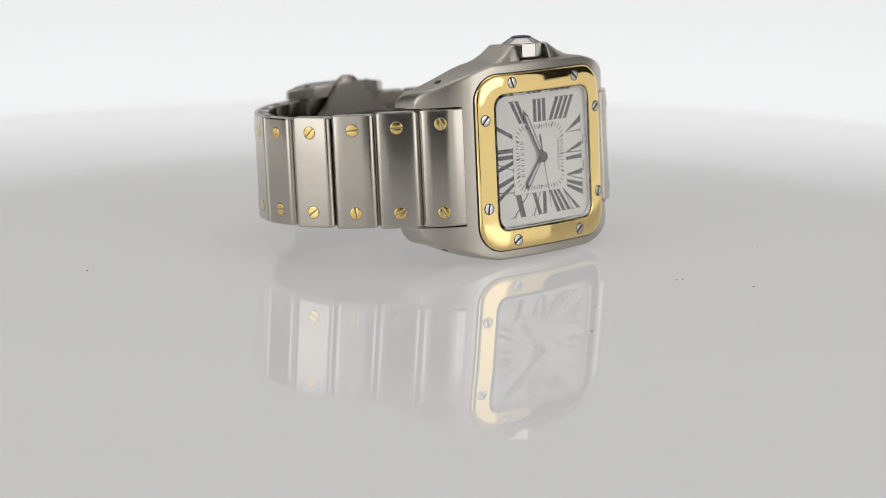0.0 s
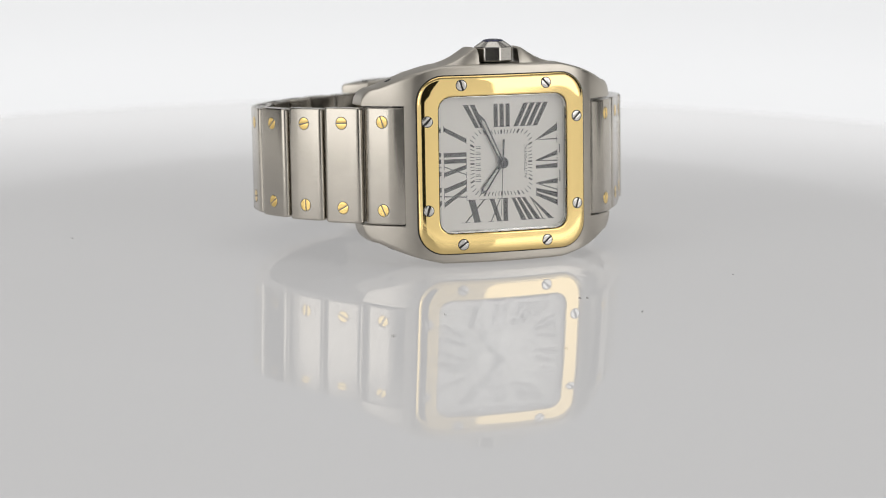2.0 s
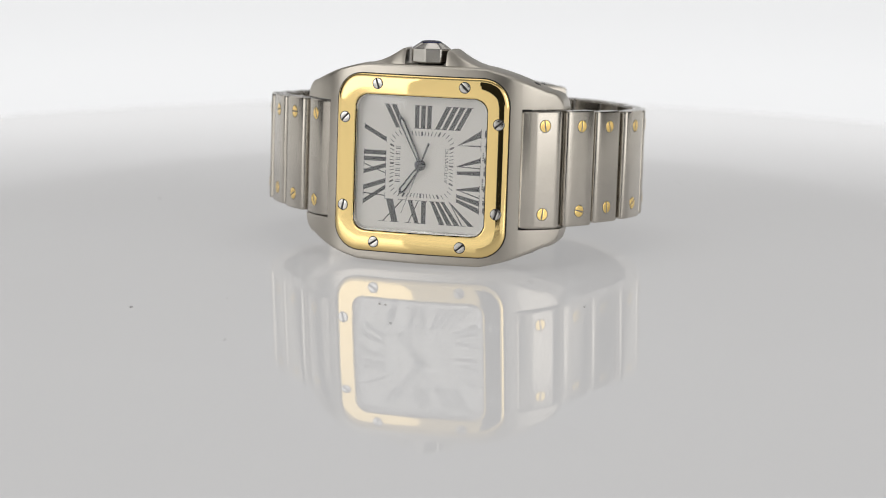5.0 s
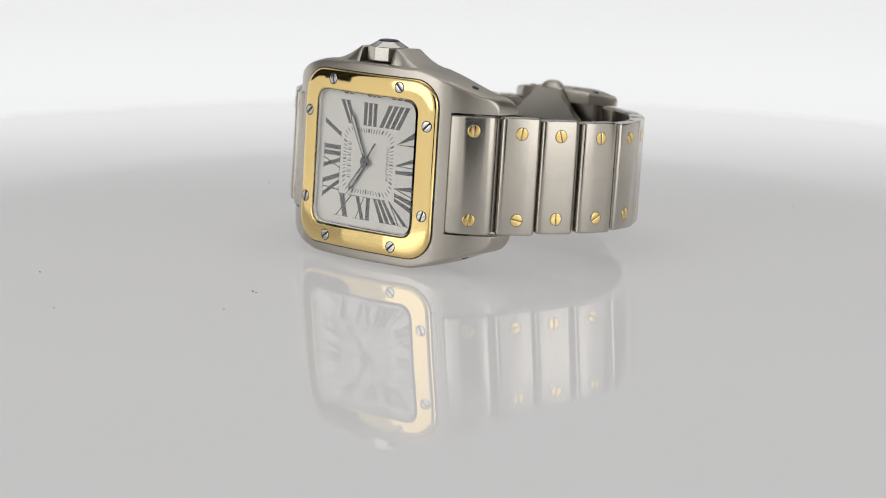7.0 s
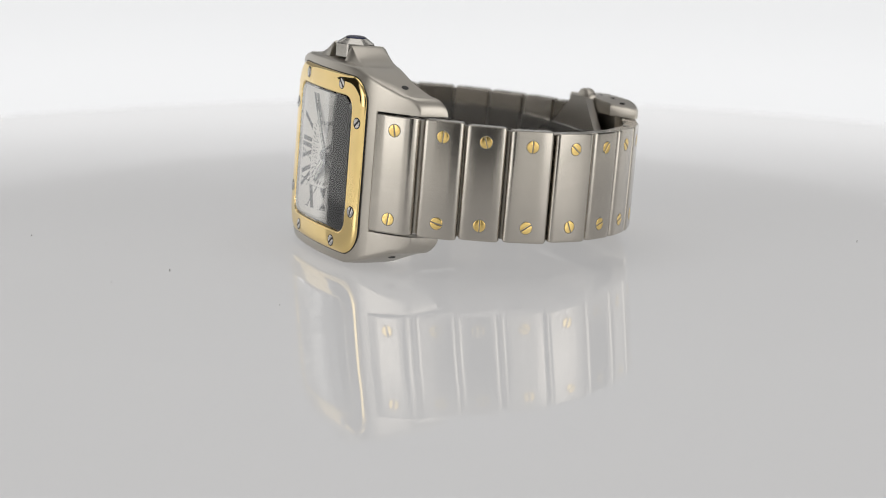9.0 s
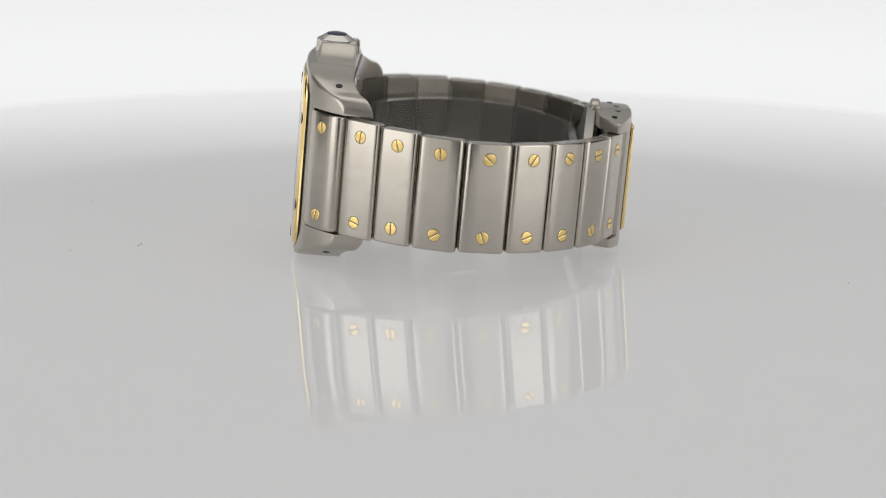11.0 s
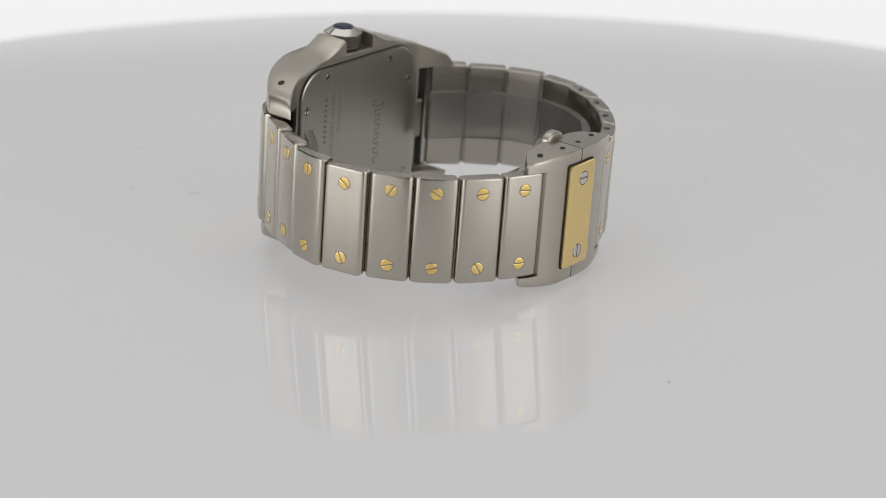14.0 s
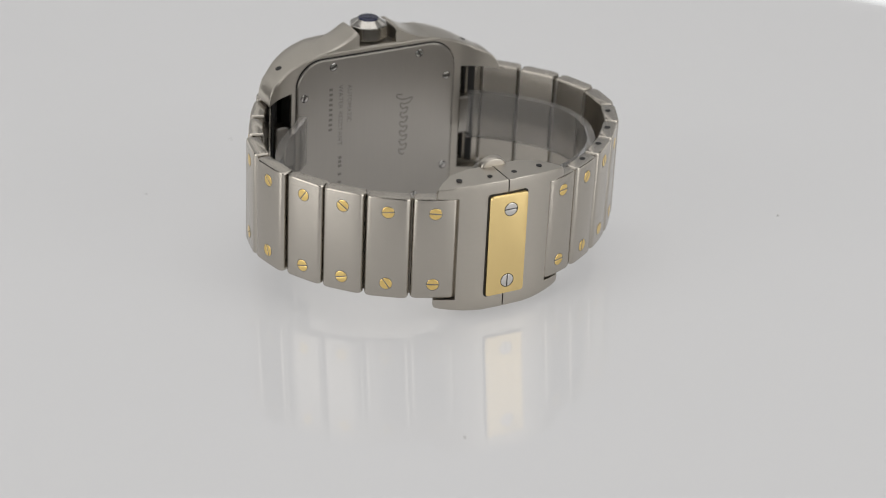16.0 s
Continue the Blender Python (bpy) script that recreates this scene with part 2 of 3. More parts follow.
def make_case(watch):
    # one half, z > 0, as cross-sections along x; then mirrored
    bm = bmesh.new()
    def top(x):
        a = abs(x)
        if a <= 12.5:
            return 19.35 - 0.0008 * a * a
        if a <= 23.6:
            k = (a - 12.5) / 11.1
            return 19.22 - 4.0 * k - 0.45 * math.sin(math.pi * k) * -1
        k = min(1.0, (a - 23.6) / 2.6)
        return 12.0 + 3.22 * math.sqrt(max(0.0, 1 - k * k))
    def front(x):
        a = abs(x)
        return sag(a) + 0.75 + 0.044 * max(0.0, a - 15) ** 2
    def back(x):
        a = abs(x)
        return 10.6 + 0.054 * max(0.0, a - 17) ** 2
    stations = [13.36, 14, 15.5, 17, 18.3, 19.45]
    open_part = [0, 3, 6, 9, 11, 12.5, 13.35]
    outer = [19.46, 20.5, 21.6, 22.6, 23.6, 24.3, 24.9, 25.4, 25.8, 26.05, 26.2]
    right = [(x, 13.35) for x in open_part] + [(x, 0.0) for x in stations] + [(x, 11.7) for x in outer]
    xs = [(-x, low) for x, low in right[:0:-1]] + right
    def section(x, low, s):
        t, f, b = top(x), front(x), back(x)
        t = max(t, low + 0.25)
        e = min(0.8, (t - low) * 0.45)
        pts = [(f, low), (f, t - e)]
        pts += [(f + 0.12 * e, t - 0.45 * e), (f + 0.4 * e, t - 0.14 * e), (f + 0.75 * e, t - 0.02)]
        pts += [(f + 0.3 * (b - f), t + 0.07), (f + 0.55 * (b - f), t + 0.08), (f + 0.8 * (b - f), t), (b - 0.32, t - 0.06), (b - 0.22, t - 0.12), (b, t - 0.42), (b, low)]
        return [(x, y, s * z) for y, z in pts]
    for s in (1, -1):
        rings(bm, [section(x, low, s) for x, low in xs])
    # shoulders that guard the crown
    for s in (1, -1):
        prof = [(4.15, 18.6), (12.6, 18.6), (12.3, 19.25), (10.9, 19.45), (9.3, 19.92), (7.6, 20.68), (6.4, 21.4), (5.5, 22.0), (4.9, 22.38), (4.5, 22.48), (4.15, 22.2)]
        cs = []
        for y, k in ((2.1, 0.1), (2.9, 0.78), (3.25, 0.94), (3.6, 0.99), (6.5, 1.02), (9.4, 1.0), (9.9, 0.98), (10.1, 0.95), (10.45, 0.86)):
            cs.append([(s * x, y, 18.6 + (z - 18.6) * k if z > 18.7 else z) for x, z in prof])
        rings(bm, cs)
    part("case", bm, case_steel, watch, "brushed steel square watch case with lugs", smooth=26)
    # dark strips painted as shade at the back of the bracelet's notches
    for s in (1, -1):
        bm = bmesh.new()
        box(bm, min(s * 19.4, s * 19.62), max(s * 19.4, s * 19.62), 3.5, 10.2, -11.6, 11.6)
        part("notch_shade", bm, dark, watch)
        bm = bmesh.new()
        box(bm, min(s * 19.6, s * 22.6), max(s * 19.6, s * 22.6), 7.2, 10.4, -4.2, 4.2, 0.3)
        part("lug_bar", bm, inner_steel, watch)
    # pin holes on the flanks of the lugs
    for x in (-21.1, 21.1):
        for s in (1, -1):
            bm = bmesh.new()
            lathe(bm, [(0.7, -0.6), (0.7, 0.06)], 16)
            slope = 0.42 * (1 if x > 0 else -1)
            m = Matrix.Translation(Vector((x, 8.0, s * 16.48)) * MM) @ Vector((slope, 0, s)).to_track_quat("Z", "Y").to_matrix().to_4x4()
            part("pin_hole", bm, dark, watch, at=m)
    # case back plate and its screws
    bm = bmesh.new()
    rings(bm, [[(x + 0.3, y, z) for x, z in rounded(h, h, r, 8)] for h, r, y in ((18.25, 6.0, 10.3), (18.25, 6.0, 10.72))])
    part("back_gap", bm, dark, watch)
    bm = bmesh.new()
    rings(bm, [[(x + 0.3, y, z) for x, z in rounded(h, h, r, 8)] for h, r, y in ((18.0, 5.8, 10.3), (18.0, 5.8, 11.0), (17.75, 5.6, 11.2))])
    plate = part("case_back", bm, back_steel, watch, "brushed steel case back with engraving")
    seat = screw_mesh(0.8, (polished, dark), 0.14, 0.03)
    for i, (x, z) in enumerate(((10.3, 16.3), (16.7, 10.3), (-9.3, 16.3), (-15.9, 10.3), (-15.9, -10.3), (-9.3, -16.3), (10.3, -16.3), (16.7, -10.3))):
        place("screw", seat, plate, turn_to(x, 11.2, z, 0, 1) @ Matrix.Rotation(0.9 * i + 0.4, 4, "Z"))
    # engraving: readable words as letters, the rest as plain strokes
    lettering("AUTOMATIC", plate, (6.95, 11.21, 11.8), (0, 0, -1), (-1, 0, 0), 0.95, 8.3, engrave)
    lettering("WATER RESISTANT", plate, (8.95, 11.21, 12.1), (0, 0, -1), (-1, 0, 0), 0.95, 13.6, engrave)
    bm = bmesh.new()
    for k in range(9):
        z = 11.6 - 1.12 * k
        box(bm, 10.35, 11.15, 11.15, 11.215, z - 0.55, z)
    for k in range(8):
        z = -4.0 - 0.95 * k
        if k not in (3, 5):
            box(bm, 8.05, 8.8, 11.15, 11.215, z - 0.6, z)
    part("engraved_strokes", bm, engrave, plate)
    bm = bmesh.new()
    wave = []
    for k in range(91):
        u = k / 90
        swing = 1.75 * max(0.0, 1 - u / 0.2) + 0.85
        wave.append((-6.2 + swing * math.sin(2 * math.pi * 6.5 * u + 0.4) - 0.5 * max(0.0, 1 - u / 0.2), 7.6 - 13.6 * u + 0.35 * math.sin(2 * math.pi * 13 * u)))
    edge = []
    for k, (x, z) in enumerate(wave):
        (xa, za), (xb, zb) = wave[max(0, k - 1)], wave[min(90, k + 1)]
        n = Vector((zb - za, xa - xb)).normalized() * 0.13
        edge.append([(x + n.x, 11.15, z + n.y), (x + n.x, 11.215, z + n.y), (x - n.x, 11.215, z - n.y), (x - n.x, 11.15, z - n.y)])
    rings(bm, edge)
    part("engraved_mark", bm, engrave, plate)


def lettering(text, parent, start, along, up, height, length, mat):
    """A word in the built-in font, flat on a face, from a start along a direction, in millimetres."""
    curve = bpy.data.curves.new("lettering", "FONT")
    curve.body, curve.size = text, 1.0
    tmp = new("lettering", curve)
    bpy.context.view_layer.update()
    data = bpy.data.meshes.new_from_object(tmp.evaluated_get(bpy.context.evaluated_depsgraph_get()))
    bpy.data.objects.remove(tmp)
    co = np.array([v.co[:] for v in data.vertices])
    co[:, 0] -= co[:, 0].min()
    co[:, 0] *= length / co[:, 0].max()
    co[:, 1] *= height / co[:, 1].max()
    a, b, o = np.array(along, float), np.array(up, float), np.array(start, float)
    flat = (o + co[:, :1] * a + co[:, 1:2] * b) * MM
    for v, p in zip(data.vertices, flat):
        v.co = p
    data.materials.clear()
    data.materials.append(mat)
    ob = new("lettering", data)
    ob.parent = parent
    return ob


def make_bezel(watch):
    bm = bmesh.new()
    rings(bm, face_ring(((17.35, 5.2, 1.9), (17.35, 5.2, 0.72), (17.29, 5.15, 0.5), (17.14, 5.05, 0.33), (16.93, 4.95, 0.2), (16.65, 4.8, 0.11), (16.3, 4.6, 0.05), (15.9, 4.3, 0.015), (15.4, 4.0, 0.0), (14.6, 3.4, 0.0), (13.75, 2.85, 0.0), (13.6, 2.75, 0.0), (13.48, 2.65, 0.04), (13.35, 2.55, 0.18), (13.3, 2.5, 0.45), (13.3, 2.5, 1.9))), loop=True)
    bezel = part("bezel", bm, gold, watch, "polished yellow gold square bezel", smooth=60)
    bm = bmesh.new()
    rings(bm, face_ring(((17.5, 5.3, 0.95), (17.5, 5.3, 0.738), (17.3, 5.1, 0.738), (17.3, 5.1, 0.95))), loop=True)
    part("bezel_joint", bm, dark, bezel)
    head = screw_mesh(1.02, (screw_steel, dark), 0.14, 0.035)
    turns = (1.9, 2.35, 0.75, 1.25, 0.7, 0.6, 1.35, 0.8)
    for (x, z), a in zip(((-8.79, 15.5), (8.79, 15.5), (15.58, 8.64), (15.58, -8.64), (8.79, -15.5), (-8.79, -15.5), (-15.58, -8.64), (-15.58, 8.64)), turns):
        n = Vector((2 * CURVE * x, -1, 0))
        place("screw", head, bezel, turn_to(x, sag(x) - 0.02, z, n.x, n.y) @ Matrix.Rotation(a, 4, "Z"), "slotted polished steel screw")
    # crystal: flat underneath, arched on top like the bezel, with a bevelled rim
    bm = bmesh.new()
    under = [[(x, 1.3, z) for x, y, z in ring] for ring in face_ring(((0.05, 0.01, 0.0), (6.0, 1.0, 0.0), (13.2, 2.5, 0.0)))]
    rings(bm, under + face_ring(((13.24, 2.5, 0.25), (12.95, 2.35, 0.06), (11.0, 1.8, 0.05), (9.0, 1.4, 0.05), (7.0, 1.1, 0.05), (5.0, 0.8, 0.05), (3.0, 0.5, 0.05), (1.0, 0.2, 0.05), (0.05, 0.01, 0.05))))
    glass = part("crystal", bm, crystal_glass, watch, "clear sapphire crystal", smooth=6)
    glass.visible_shadow = False
    # inner wall round the dial
    bm = bmesh.new()
    levels = ((13.3, 2.5, 1.36), (13.0, 2.3, 1.36), (12.93, 2.25, 1.42), (12.85, 2.2, 3.0), (13.3, 2.5, 3.0))
    rings(bm, [[(x, dy, z) for x, y, z in ring] for ring, (h, r, dy) in zip(face_ring(levels), levels)], loop=True)
    part("inner_ring", bm, mirror_steel, watch, "polished inner ring round the dial", smooth=40)


DIAL_Y = 2.5


def stroke(bm, quad, y):
    """A raised stroke on the dial from four (x, z) corners."""
    quad = [(x * 0.98, z) for x, z in quad]
    rows = [[bm.verts.new((x, y, z)) for x, z in quad], [bm.verts.new((x, y - 0.045, z)) for x, z in quad]]
    bm.faces.new(rows[1])
    for i in range(4):
        bm.faces.new((rows[0][i], rows[0][(i + 1) % 4], rows[1][(i + 1) % 4], rows[1][i]))


def make_dial(watch):
    bm = bmesh.new()
    rings(bm, [[(x, y, z) for x, z in rounded(12.9, 12.9, 2.2, 6)] for y in (DIAL_Y + 0.4, DIAL_Y)])
    dial = part("dial", bm, dial_white, watch, "silver-white square dial with black roman numerals")
    # numerals run clockwise, feet inwards: side, inner start and end, outer start and end, letters
    sides = {"top": lambda a, r: (a, r), "right": lambda a, r: (r * 1.035, -a), "bottom": lambda a, r: (-a, -r), "left": lambda a, r: (-r * 1.035, a)}
    plan = (("top", "II", -5.4, -3.45, -7.9, -5.4), ("top", "III", -1.6, 1.85, -1.6, 1.85), ("top", "IIII", 2.5, 7.65, 4.7, 10.05),
            ("right", "V", -4.5, -4.1, -7.3, -4.05), ("right", "VI", -0.8, 1.55, -1.95, 1.6), ("right", "VII", 3.7, 6.9, 3.6, 9.05),
            ("bottom", "VIII", -6.8, -1.95, -10.95, -4.0), ("bottom", "IX", -1.25, 2.55, -1.25, 2.55), ("bottom", "X", 3.3, 7.0, 4.5, 7.95),
            ("left", "XI", -6.65, -2.95, -8.3, -4.6), ("left", "XII", -2.25, 2.4, -2.35, 2.4), ("left", "I", 4.05, 5.05, 6.5, 7.5))
    units = {"I": 1.0, "V": 2.1, "X": 2.3}
    for side, text, i0, i1, o0, o1 in plan:
        bm = bmesh.new()
        total = sum(units[c] for c in text) + 0.32 * (len(text) - 1)
        def spot(u, v):
            a = (i0 + (i1 - i0) * u) * (1 - v) + (o0 + (o1 - o0) * u) * v
            return sides[side](a, 7.02 + 4.5 * v)
        at = 0.0
        ends = []
        for c in text:
            u0, u1 = at / total, (at + units[c]) / total
            k = 1.0 / total
            if c == "I":
                stroke(bm, [spot(u0 + 0.06 * k, 0), spot(u1 - 0.06 * k, 0), spot(u1 - 0.06 * k, 1), spot(u0 + 0.06 * k, 1)], DIAL_Y)
                ends += [((u0 + u1) / 2, 0), ((u0 + u1) / 2, 1)]
            if c == "V":
                ends += [(u0 + 0.46 * k, 1), (u1 - 0.1 * k, 1)]
                m = (u0 + u1) / 2 if text != "V" else u1 - 0.25 * k
                stroke(bm, [spot(m - 0.1 * k, 0), spot(m + 0.25 * k, 0), spot(u0 + 0.92 * k, 1), spot(u0, 1)], DIAL_Y)
                stroke(bm, [spot(m - 0.1 * k, 0), spot(m + 0.12 * k, 0), spot(u1, 1), spot(u1 - 0.2 * k, 1)], DIAL_Y)
            if c == "X":
                ends += [(u1 - 0.42 * k, 0), (u0 + 0.42 * k, 1), (u0 + 0.2 * k, 0), (u1 - 0.2 * k, 1)]
                stroke(bm, [spot(u1 - 0.85 * k, 0), spot(u1, 0), spot(u0 + 0.85 * k, 1), spot(u0, 1)], DIAL_Y)
                stroke(bm, [spot(u0 + 0.1 * k, 0), spot(u0 + 0.3 * k, 0), spot(u1 - 0.1 * k, 1), spot(u1 - 0.3 * k, 1)], DIAL_Y)
            at += units[c] + 0.32
        # hairline serifs at the ends of the strokes
        for u, v in ends:
            k = 0.62 / total
            stroke(bm, [spot(u - k, v - 0.018 * v), spot(u + k, v - 0.018 * v), spot(u + k, v + 0.018 * (1 - v)), spot(u - k, v + 0.018 * (1 - v))], DIAL_Y)
        bmesh.ops.recalc_face_normals(bm, faces=bm.faces)
        part("numeral", bm, ink, dial)
    # minute track on a square round the middle
    for k in range(60):
        bm = bmesh.new()
        a = 2 * math.pi * k / 60
        c, s = math.cos(a), math.sin(a)
        far = min(6.45 / max(abs(c), abs(s)), 8.2)
        near = far - 0.82 / max(abs(c), abs(s)) ** 0.5
        w = 0.16 if k % 5 == 0 else 0.065
        stroke(bm, [(near * c - w * s, near * s + w * c), (near * c + w * s, near * s - w * c), (far * c + w * s, far * s - w * c), (far * c - w * s, far * s + w * c)], DIAL_Y)
        part("minute_mark", bm, ink, dial)
    # maker's mark as plain blocks, and the word beside the middle
    bm = bmesh.new()
    for k in range(7):
        z = -3.7 + 1.08 * k
        box(bm, -5.2, -4.25, DIAL_Y - 0.02, DIAL_Y + 0.01, z + 0.1, z + 0.26)
        box(bm, -5.2, -4.25, DIAL_Y - 0.02, DIAL_Y + 0.01, z + 0.52, z + 0.6)
    part("maker_mark", bm, ink, dial)
    lettering("AUTOMATIC", dial, (5.25, DIAL_Y - 0.02, -3.35), (0, 0, 1), (-1, 0, 0), 0.6, 6.75, ink)
    bm = bmesh.new()
    for z in (-4.2, -3.75, -3.3, -2.85, -2.4, 1.4, 1.85, 2.3, 2.75):
        box(bm, 12.05, 12.3, DIAL_Y - 0.02, DIAL_Y + 0.01, z, z + 0.3)
    part("small_print", bm, ink, dial)
    return dial


def hand_mesh(length, width, tail):
    """A sword hand along +y with a pale inlay, lying in its x-y plane and facing +z."""
    bm = bmesh.new()
    w = width / 2
    shape = [(0.32, -tail), (w * 0.62, 0.6), (w, length * 0.86), (0.0, length), (-w, length * 0.86), (-w * 0.62, 0.6), (-0.32, -tail)]
    prism(bm, shape, [(0, 0.0), (0.09, 0.0), (0.14, 0.05)])
    inlay = [(w * 0.26, 1.6), (w * 0.46, length * 0.83), (0, length * 0.9), (-w * 0.46, length * 0.83), (-w * 0.26, 1.6)]
    prism(bm, inlay, [(0.13, 0), (0.155, 0)], 1)
    return bm


def facing(y, angle):
    """A hand's pose: its y points at the given angle clockwise from three o'clock's direction, its z at the viewer."""
    return turn_to(0, y, 0, 0, -1) @ Matrix.Rotation(-radians(angle), 4, "Z")


def make_hands(watch):
    hour = part("hour_hand", hand_mesh(7.4, 1.3, 0.6), (hand_steel, lume), watch, "black sword-shaped hour hand with pale inlay", facing(2.25, 215.6))
    minute = part("minute_hand", hand_mesh(10.8, 1.15, 0.8), (hand_steel, lume), watch, "black sword-shaped minute hand with pale inlay", facing(2.02, -25.6))
    bm = bmesh.new()
    lathe(bm, [(0.01, 0), (1.1, 0), (1.1, 0.16), (0.9, 0.24), (0.45, 0.26), (0.4, 0.36), (0.01, 0.38)], 28)
    prism(bm, [(-0.06, 0), (0.06, 0), (0.035, 10.3), (-0.035, 10.3)], [(0.05, 0), (0.12, 0)])
    prism(bm, [(-0.22, -4.6), (0.22, -4.6), (0.14, -0.8), (-0.14, -0.8)], [(0.05, 0), (0.14, 0.03)])
    second = part("second_hand", bm, hand_steel, watch, "thin black second hand with a counterweight", facing(1.8, 180))
    return minute, second


def make_crown(watch):
    bm = bmesh.new()
    n = 8
    def octagon(r, h, k=0.0):
        pts = []
        for i in range(n * 10):
            a = 2 * math.pi * (i + 0.5) / (n * 10)
            seg = (a % (2 * math.pi / n)) - math.pi / n
            flat = r * math.cos(math.pi / n) / math.cos(seg)
            flat = min(flat, r * 0.985)
            q = flat * (1 - k) + r * math.cos(math.pi / n) * k
            pts.append((q * math.cos(a), q * math.sin(a), h))
        return pts
    rings(bm, [octagon(3.4, 0.0), octagon(3.95, 0.2), octagon(4.05, 0.4), octagon(4.05, 2.85), octagon(3.95, 3.0, 0.1), octagon(3.5, 3.35, 0.6), octagon(2.45, 4.0, 1), octagon(2.0, 4.02, 1)])
    crown = part("crown", bm, crown_steel, watch, "faceted polished steel winding crown", Matrix.Translation(Vector((0.05, 5.9, 19.55)) * MM), smooth=14)
    bm = bmesh.new()
    lathe(bm, [(2.15, 3.9), (2.15, 4.05), (1.95, 4.25), (1.45, 4.42), (0.7, 4.5), (0.01, 4.53)], 28)
    part("cabochon", bm, sapphire, crown, "dark blue cabochon", smooth=60)
    bm = bmesh.new()
    lathe(bm, [(2.6, -0.6), (2.6, 0.1)], 24)
    part("crown_stem", bm, dark, crown)


def link_outline(length, deep=3.0):
    h = length / 2
    edge = [(0.0, -1.0), (0.04, -0.7), (0.15, -0.43), (0.36, -0.21), (0.64, -0.08), (0.95, -0.02)]
    out = [(-h + 0.45, -deep), (h - 0.45, -deep), (h - 0.33, -deep + 0.3)] + [(h - a, b) for a, b in edge]
    out += [(h * 0.35, 0.03), (0.0, 0.05), (-h * 0.35, 0.03)]
    return out + [(a - h, b) for a, b in edge[::-1]] + [(-h + 0.33, -deep + 0.3)]


def end_link_outline(sign):
    """The first link, flat beside the case and bent down towards the bracelet; sign: which way it bends."""
    out = [(-4.1, -3.6), (3.4, -3.3), (4.3, -2.6), (4.55, -1.5), (4.3, -0.85), (3.9, -0.45), (3.3, -0.15), (2.6, -0.02), (1.8, 0.0), (-0.6, 0.0), (-1.4, -0.06), (-2.2, -0.25), (-3.0, -0.54), (-4.25, -1.08), (-4.45, -1.5)]
    return [(sign * a, b) for a, b in out]


RIGHT = [(23.67, 5.37, 8.55), (29.12, 13.11, 8.32), (32.99, 20.34, 8.01), (36.39, 28.55, 7.79), (36.49, 37.75, 7.52), (33.01, 46.19, 7.5), (28.14, 53.19, 7.5), (21.59, 59.08, 7.5), (13.68, 63.14, 7.45)]
LEFT = [(-23.28, 5.49, 8.61), (-29.75, 11.06, 8.3), (-35.52, 17.46, 8.05), (-40.02, 24.89, 7.78), (-41.3, 33.5, 7.5), (-38.9, 41.9, 7.5), (-34.0, 49.2, 7.5), (-28.0, 55.2, 7.5), (-21.1, 60.1, 7.5), (-13.77, 63.48, 7.5)]


